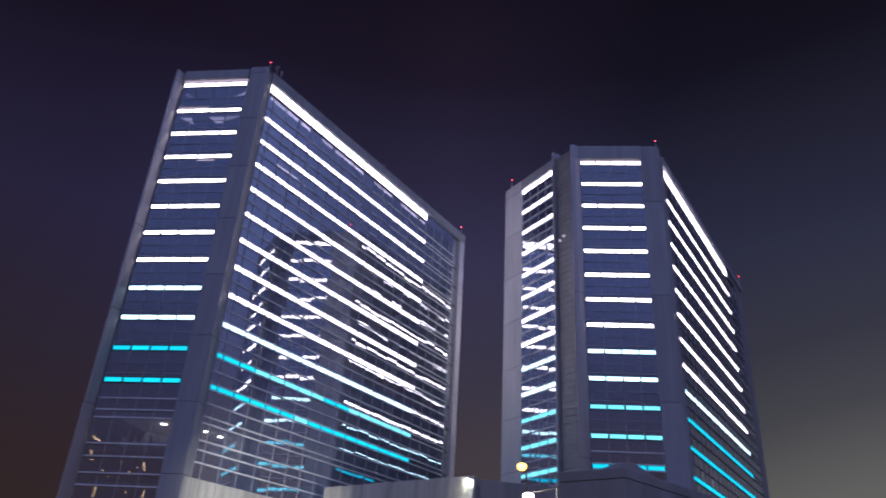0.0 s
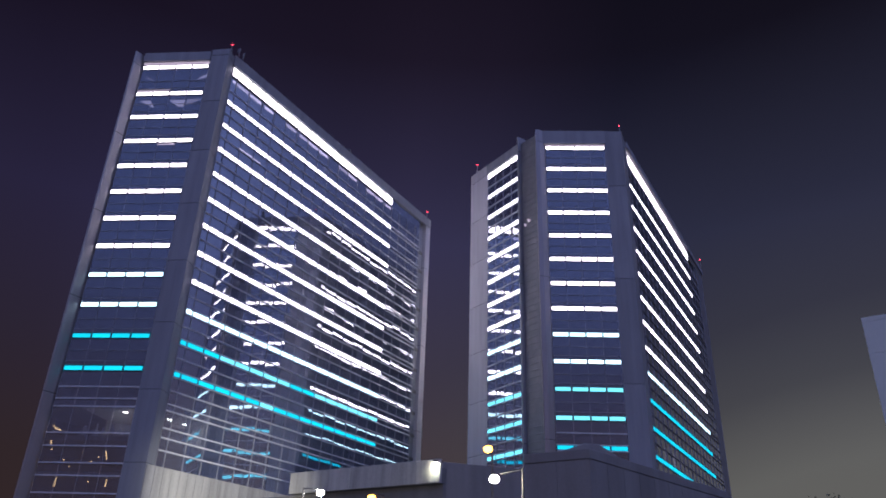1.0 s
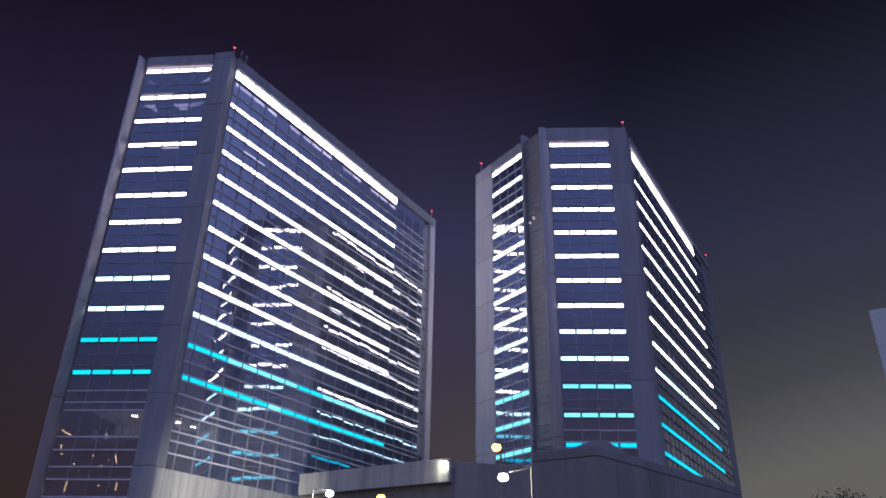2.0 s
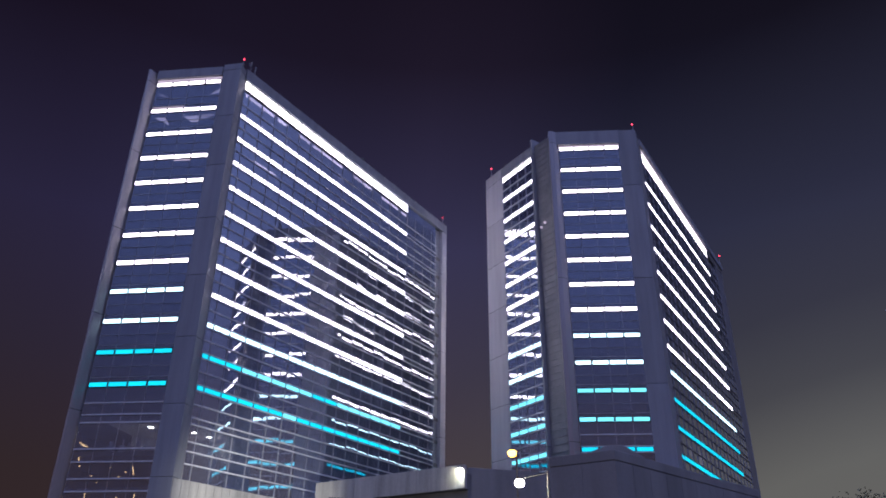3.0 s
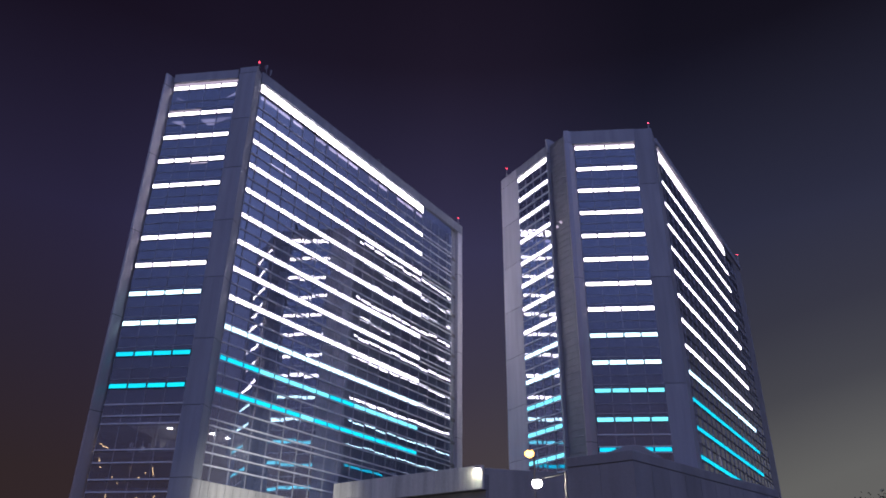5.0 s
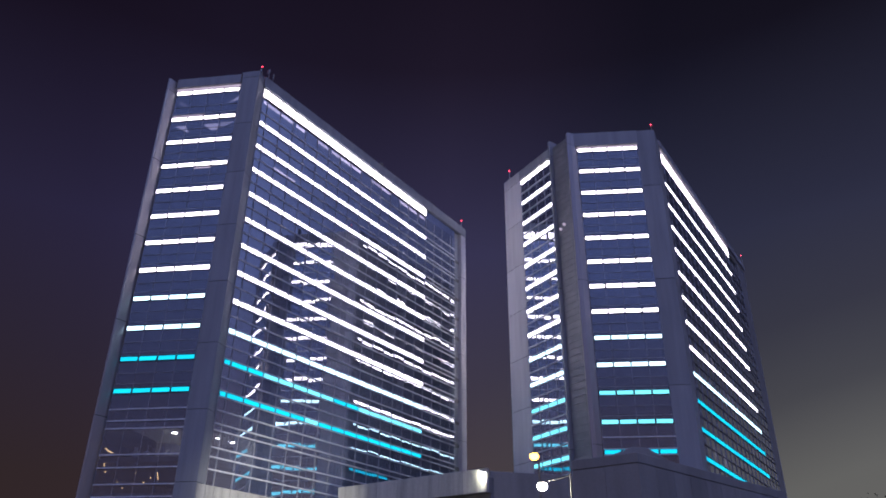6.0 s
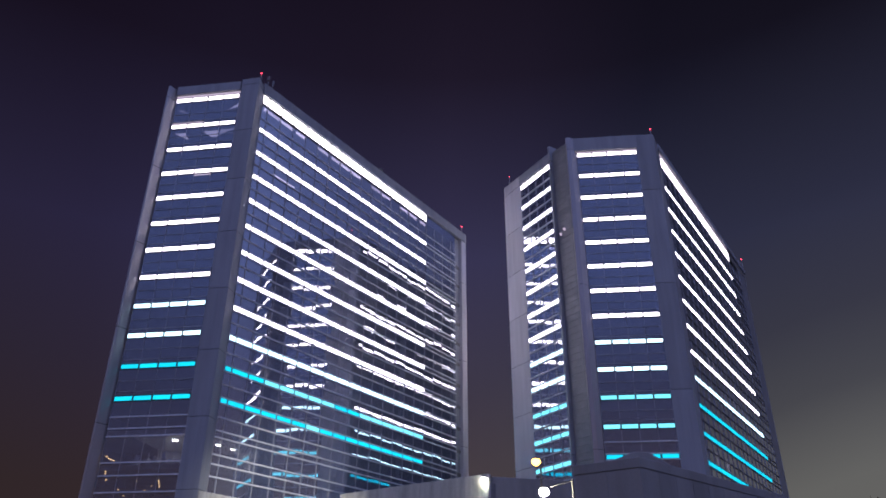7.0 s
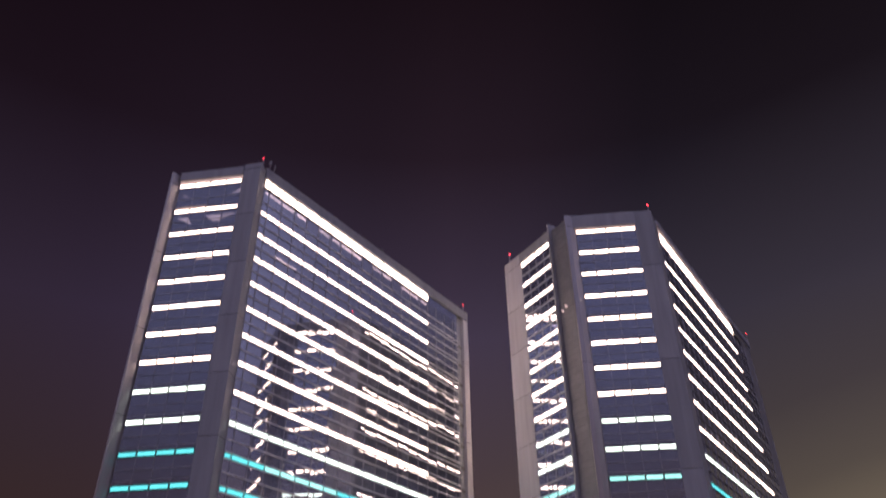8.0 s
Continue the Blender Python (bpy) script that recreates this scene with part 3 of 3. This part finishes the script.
# ---- lit office behind the western tower's corner ----
off = Matrix.Translation(-west.location)
b = bmesh.new()
prism_bm(b, [plan(LC, LD, 7.6, -0.6), plan(LC, LD, 7.8, -0.6), plan(LC, LD, 7.8, -8.0), plan(LC, LD, 7.6, -8.0)][::-1], 19.32, 22.5)
part("office_partition", b, PLASTER, west, "pale partition of a lit office", off)
b = bmesh.new()
prism_bm(b, [plan(LC, LD, 0.6, -0.6), plan(LC, LD, 7.5, -0.6), plan(LC, LD, 7.5, -8.0), plan(LA, LB, 3.0, -7.0), plan(LA, LB, 3.0, -0.6), plan(LA, LB, 9.4, -0.6)], 22.50, 22.62)
part("office_ceiling", b, PLASTER, west, "pale ceiling of a lit office", off)
b = bmesh.new()
prism_bm(b, [plan(LC, LD, 0.6, -0.6), plan(LC, LD, 7.5, -0.6), plan(LC, LD, 7.5, -8.0), plan(LA, LB, 3.0, -7.0), plan(LA, LB, 3.0, -0.6), plan(LA, LB, 9.4, -0.6)], 19.305, 19.315)
part("office_floor", b, PLASTER, west, "pale floor of a lit office", off)
b = bmesh.new()
prism_bm(b, [plan(LA, LB, 3.0, -6.8), plan(LC, LD, 7.4, -8.2), plan(LC, LD, 7.4, -8.4), plan(LA, LB, 3.0, -7.0)], 19.32, 22.48)
part("office_back_wall", b, PLASTER, west, "pale back wall of a lit office", off)
for x, y in (plan(LC, LD, 2.9, -2.5), plan(LC, LD, 5.5, -2.75), plan(LA, LB, 7.4, -2.5)):
    b = bmesh.new()
    tube_bm(b, (x, y, 22.455), (x, y, 22.49), 0.29, 0.31, 24)
    part("ceiling_downlight", b, DOWNLIGHT, west, "round glowing ceiling light", off)
rnd = random.Random(8)
for (p, q), u0, u1 in (((LC, LD), 0.9, 7.2), ((LA, LB), 3.4, 9.2)):
    u = u0
    while u < u1:
        w, h = rnd.uniform(0.4, 0.9), rnd.uniform(1.05, 1.7)
        x, y = plan(p, q, u + w / 2, -rnd.uniform(0.9, 1.5))
        b = bmesh.new()
        box_bm(b, -w / 2, w / 2, -0.25, 0.25, 19.32, 19.32 + h * 0.55, 0.04)
        box_bm(b, -w / 3, w / 5, -0.04, 0.04, 19.32 + h * 0.5, 19.32 + h, 0.02)
        part("office_desk", b, DESK if rnd.random() < 0.75 else PLASTER, west, "", off @ Matrix.Translation((x, y, 0)) @ Matrix.Rotation(rnd.uniform(0, 3), 4, "Z"))
        u += w + rnd.uniform(0.1, 0.7)
# columns behind the glass
for u in (10.2, 24.2, 38.0):
    b = bmesh.new()
    x, y = plan(LC, LD, u, -1.3)
    box_bm(b, x - 0.5, x + 0.5, y - 0.5, y + 0.5, 10.0, 70.0, 0.04)
    part("column", b, COLUMN, west, "pale column behind the glass", off)
# small glowing discs behind the lower panes, added as street lamp reflections
for u, z, r in ((0.3, 20.35, 0.20), (0.78, 17.74, 0.14), (4.54, 17.53, 0.10), (2.51, 16.62, 0.12), (5.72, 16.48, 0.14), (3.27, 15.92, 0.11), (6.43, 17.0, 0.10), (5.9, 14.3, 0.10), (8.46, 21.95, 0.16)):
    x, y = plan(LA, LB, u, -0.55)
    b = bmesh.new()
    tube_bm(b, (x, y, z - 0.05), (x, y, z + 0.05), r * 0.75, r * 0.6, 10)
    part("indoor_lamp", b, WARM, west, "small warm glow made for a street lamp's reflection", off)
# slim glowing tubes, standing or leaning, added as stretched street lamp reflections
for u0, z0, u1, z1, r in ((2.10, 13.7, 2.16, 14.9, 0.15), (7.95, 13.8, 7.97, 14.6, 0.09), (0.35, 19.3, 0.55, 18.3, 0.09), (7.15, 17.6, 7.45, 16.7, 0.08), (0.5, 20.15, 1.3, 19.85, 0.09)):
    b = bmesh.new()
    tube_bm(b, (*plan(LA, LB, u0, -0.55), z0), (*plan(LA, LB, u1, -0.55), z1), r * 0.75, r * 0.5, 10)
    part("indoor_lamp", b, WARM, west, "slim warm glow made for a street lamp's reflection", off)

# ---- podium ----
podium = thing("podium_wall", -20.0, 95.0, 0, "pale ribbed concrete wall under the glass tower", "podium")
poff = Matrix.Translation(-podium.location)
b = bmesh.new()
prism_bm(b, [plan(LC, LD, 0.3, 0.5), plan(LC, LD, 40, 0.5), plan(LC, LD, 40, 0.1), plan(LC, LD, 0.3, 0.1)], 0, 16.1)
part("base_wall", b, BASECLAD, podium, "dark glazed base storey", poff)
u = -1.85
while u < 30:
    b = bmesh.new()
    prism_bm(b, [plan(LC, LD, u + 0.02, 1.0), plan(LC, LD, u + 1.18, 1.0), plan(LC, LD, u + 1.18, 0.6), plan(LC, LD, u + 0.02, 0.6)], 9.5, 16.2)
    part("concrete_panel", b, CONCRETE, podium, "", poff)
    u += 1.2

link = thing("link_building", -4.0, 86.0, 0, "low concrete link building with a pale parapet", "building")
loff = Matrix.Translation(-link.location)
PA, PB = (4.10, 79.9), (-13.0, 92.4)
for i in range(7):
    u0, u1 = i * 21.2 / 7 + 0.012, (i + 1) * 21.2 / 7 - 0.012
    b = bmesh.new()
    prism_bm(b, [plan(PB, PA, u0, 0), plan(PB, PA, u1, 0), plan(PB, PA, u1, -0.4), plan(PB, PA, u0, -0.4)], 14.6, 17.0)
    bmesh.ops.bevel(b, geom=b.edges[:], offset=0.03, segments=1, affect="EDGES")
    part("parapet_panel", b, CONCRETE, link, "pale streaked concrete panel", loff)
b = bmesh.new()
prism_bm(b, [plan(PB, PA, 0.05, -0.42), plan(PB, PA, 21.1, -0.42), plan(PB, PA, 21.1, -8.0), plan(PB, PA, 0.05, -8.0)], 14.6, 16.2)
part("roof", b, SLAB, link, "flat roof behind the parapet", loff)
b = bmesh.new()
prism_bm(b, [plan(PB, PA, -5.5, -0.8), plan(PB, PA, 21.1, -0.8), plan(PB, PA, 21.1, -14), plan(PB, PA, -5.5, -9)], 0, 14.55)
part("wall", b, BASECLAD, link, "dark recessed wall", loff)
b = bmesh.new()
prism_bm(b, [(4.5, 81.0), (16.5, 84.0), (15.0, 90.0), (3.0, 87.0)], 0, 16.9)
bmesh.ops.bevel(b, geom=b.edges[:], offset=0.05, segments=1, affect="EDGES")
part("side_wing", b, DARKCLAD, link, "low grey wing with a plain roof edge", loff)
flood = thing("floodlight", *plan(PB, PA, 20.6, 0.0), 16.2, "small floodlight fixed to the parapet's end", "floodlight")
b = bmesh.new()
box_bm(b, -0.24, 0.24, -0.55, -0.15, 0.35, 0.62, 0.05)
part("housing", b, EQUIP, flood)
b = bmesh.new()
box_bm(b, -0.18, 0.18, -0.48, -0.22, 0.30, 0.345)
part("lens", b, LAMP_FLOOD, flood, "glowing white lens")
b = bmesh.new()
tube_bm(b, (0, 0.05, 0.6), (0, -0.2, 0.6), 0.05, 0.05)
part("bracket", b, POLE, flood)

# ---- dark annex in front of the eastern tower ----
annex = thing("annex_building", 22.0, 68.0, 0, "low dark annex building with a plain roof edge", "building")
aoff = Matrix.Translation(-annex.location)
a_out = [(13.8, 55.2), (31.0, 71.6), (27.0, 84.0), (9.51, 58.34)]
b = bmesh.new()
prism_bm(b, inset(a_out, 0.12), 0, 12.7)
part("wall", b, BASECLAD, annex, "", aoff)
for p, q in zip(a_out, a_out[1:] + a_out[:1]):
    count = max(2, round((Vector(q) - Vector(p)).length / 2.4))
    step = (Vector(q) - Vector(p)).length / count
    for i in range(count):
        for z0, z1 in ((0.1, 4.2), (4.24, 8.4), (8.44, 12.68)):
            b = bmesh.new()
            prism_bm(b, [plan(p, q, i * step + 0.015, 0), plan(p, q, (i + 1) * step - 0.015, 0), plan(p, q, (i + 1) * step - 0.015, -0.1), plan(p, q, i * step + 0.015, -0.1)], z0, z1)
            part("wall_panel", b, DARKCLAD, annex, "", aoff)
b = bmesh.new()
prism_bm(b, inset(a_out, -0.03), 12.72, 13.45)
bmesh.ops.bevel(b, geom=b.edges[:], offset=0.04, segments=1, affect="EDGES")
part("roof", b, DARKCLAD, annex, "flat roof edge", aoff)
# low hood with sloped ends on the roof
b = bmesh.new()
section = ((11.6, 13.46), (16.8, 13.46), (15.2, 14.40), (14.1, 14.40))
front = [b.verts.new((x, 57.9, z)) for x, z in section]
back = [b.verts.new((x + 0.4, 59.3, z)) for x, z in section]
b.faces.new(front)
b.faces.new(back[::-1])
for i in range(4):
    b.faces.new((front[(i + 1) % 4], front[i], back[i], back[(i + 1) % 4]))
bmesh.ops.recalc_face_normals(b, faces=b.faces[:])
bmesh.ops.bevel(b, geom=b.edges[:], offset=0.04, segments=1, affect="EDGES")
part("roof_hood", b, DARKCLAD, annex, "low hood with sloped ends on the roof", aoff)

# ---- pale building at the side ----
side = thing("side_building", 38.0, 44.0, 0, "pale painted building with a plain blank wall", "building")
soff = Matrix.Translation(-side.location)
s_out = [(30.6, 45.7), (40.0, 38.0), (48.0, 48.0), (38.0, 55.0)]
b = bmesh.new()
prism_bm(b, inset(s_out, 0.06), 0, 20.6)
part("wall", b, DARKCLAD, side, "recessed joints behind the panels", soff)
for p, q in zip(s_out, s_out[1:] + s_out[:1]):
    long_side = (Vector(q) - Vector(p)).length
    count = max(1, round(long_side / 6.0))
    for i in range(count):
        u0, u1 = i * long_side / count, (i + 1) * long_side / count
        for z0 in (0.0, 4.6, 9.2, 13.8):
            b = bmesh.new()
            prism_bm(b, [plan(p, q, u0 + 0.01, 0), plan(p, q, u1 - 0.01, 0), plan(p, q, u1 - 0.01, -0.055), plan(p, q, u0 + 0.01, -0.055)], z0 + 0.01, min(z0 + 4.59, 18.39))
            part("wall_panel", b, RENDERED, side, "", soff)
        b = bmesh.new()
        prism_bm(b, [plan(p, q, u0 + 0.01, 0), plan(p, q, u1 - 0.01, 0), plan(p, q, u1 - 0.01, -0.055), plan(p, q, u0 + 0.01, -0.055)], 18.41, 20.6)
        part("wall_panel", b, RENDERED, side, "", soff)
b = bmesh.new()
prism_bm(b, inset(s_out, 0.01), 20.62, 20.95)
part("roof", b, RENDERED, side, "pale coping along the flat roof", soff)


# ---- street lamps ----
def street_lamp(x, y, h, arm, lens, label, head=0.31, rise=0.45, thick=1.0):
    """A tapered steel pole, an arm towards (dx, dy) and a glowing lantern."""
    lamp = thing("street_lamp", x, y, 0, label, "street lamp", "street lamps")
    dx, dy = arm
    top = h + rise
    b = bmesh.new()
    tube_bm(b, (0, 0, 0), (0, 0, top), 0.13 * thick, 0.08 * thick, 12)
    part("pole", b, LAMP_POLE, lamp)
    b = bmesh.new()
    tube_bm(b, (0, 0, 0), (0, 0, 0.5), 0.2 * thick, 0.2 * thick, 12)
    part("base", b, LAMP_POLE, lamp)
    b = bmesh.new()
    tube_bm(b, (0, 0, top - 0.05), (dx * 0.8, dy * 0.8, h + head), 0.06 * thick, 0.05 * thick)
    part("arm", b, LAMP_POLE, lamp)
    b = bmesh.new()
    bmesh.ops.create_uvsphere(b, u_segments=16, v_segments=8, radius=head, matrix=Matrix.Translation((dx, dy, h + head * 0.62)) @ Matrix.Diagonal((0.75, 0.75, 0.35, 1)))
    part("lantern", b, EQUIP, lamp, "grey lantern hood")
    b = bmesh.new()
    bmesh.ops.create_uvsphere(b, u_segments=16, v_segments=8, radius=head, matrix=Matrix.Translation((dx, dy, h)) @ Matrix.Diagonal((1.0, 1.0, 0.85, 1)))
    part("lens", b, lens, lamp, "glowing lamp bowl")
    return lamp


street_lamp(4.75, 29.64, 6.66, (-1.10, 0.12), LAMP_WHITE, "steel street lamp with a bright white lantern", 0.19, 0.45, 0.6)
street_lamp(4.29, 35.75, 8.59, (-0.455, -2.145), LAMP_ORANGE, "tall steel street lamp with an orange sodium lantern", 0.20, 0.3, 0.6)
podium_lamp = street_lamp(-8.1, 66.4, 11.06, (1.5, -0.7), LAMP_BRIGHT, "steel street lamp with a bright white lantern")
street_lamp(-1.2, 61.4, 10.02, (-0.9, -1.4), LAMP_ORANGE, "steel street lamp with an orange sodium lantern")


# the beam of the lamp that is turned to the podium
beam = bpy.data.lights.new("lamp_beam", "SPOT")
beam.energy, beam.color, beam.spot_size, beam.spot_blend, beam.shadow_soft_size = 20000.0, (1.0, 0.98, 0.90), radians(48), 0.8, 0.25
beam_ob = new("lamp_beam", beam)
beam_ob.parent = podium_lamp
beam_ob.matrix_local = Matrix.Translation(-podium_lamp.location) @ look((-7.1, 66.4, 11.15), (-22.0, 95.5, 15.0))


# ---- tree ----
def tree(x, y, height, seed):
    t = thing("tree", x, y, 0, "slender tree with thin twigs and sparse leaves", "tree")
    r = random.Random(seed)
    trunk, crown = bmesh.new(), bmesh.new()

    def grow(p, d, length, radius, depth):
        q = p + d * length
        tube_bm(trunk, p, q, radius, radius * 0.65, 6)
        if depth == 0 or q.z > height - 0.5:
            for _ in range(9):
                c = q + Vector([r.gauss(0, 0.22) for _ in range(3)])
                n = Vector([r.gauss(0, 1) for _ in range(3)]).normalized()
                s = n.orthogonal().normalized() * r.uniform(0.06, 0.12)
                w = n.cross(s).normalized() * r.uniform(0.03, 0.05)
                crown.faces.new([crown.verts.new(c + v) for v in (-s, w, s, -w)])
            return
        for _ in range(3 if depth > 1 else 4):
            nd = (d + Vector((r.uniform(-0.7, 0.7), r.uniform(-0.7, 0.7), r.uniform(-0.1, 0.5)))).normalized()
            grow(q, nd, length * r.uniform(0.6, 0.8), radius * 0.6, depth - 1)

    grow(Vector((0, 0, 0)), Vector((0.03, 0, 1)).normalized(), height * 0.36, 0.16, 4)
    part("trunk", trunk, BARK, t, "thin brown trunk and limbs")
    part("crown", crown, LEAF, t, "sparse small green leaves")


tree(21.3, 39.4, 7.6, 4)
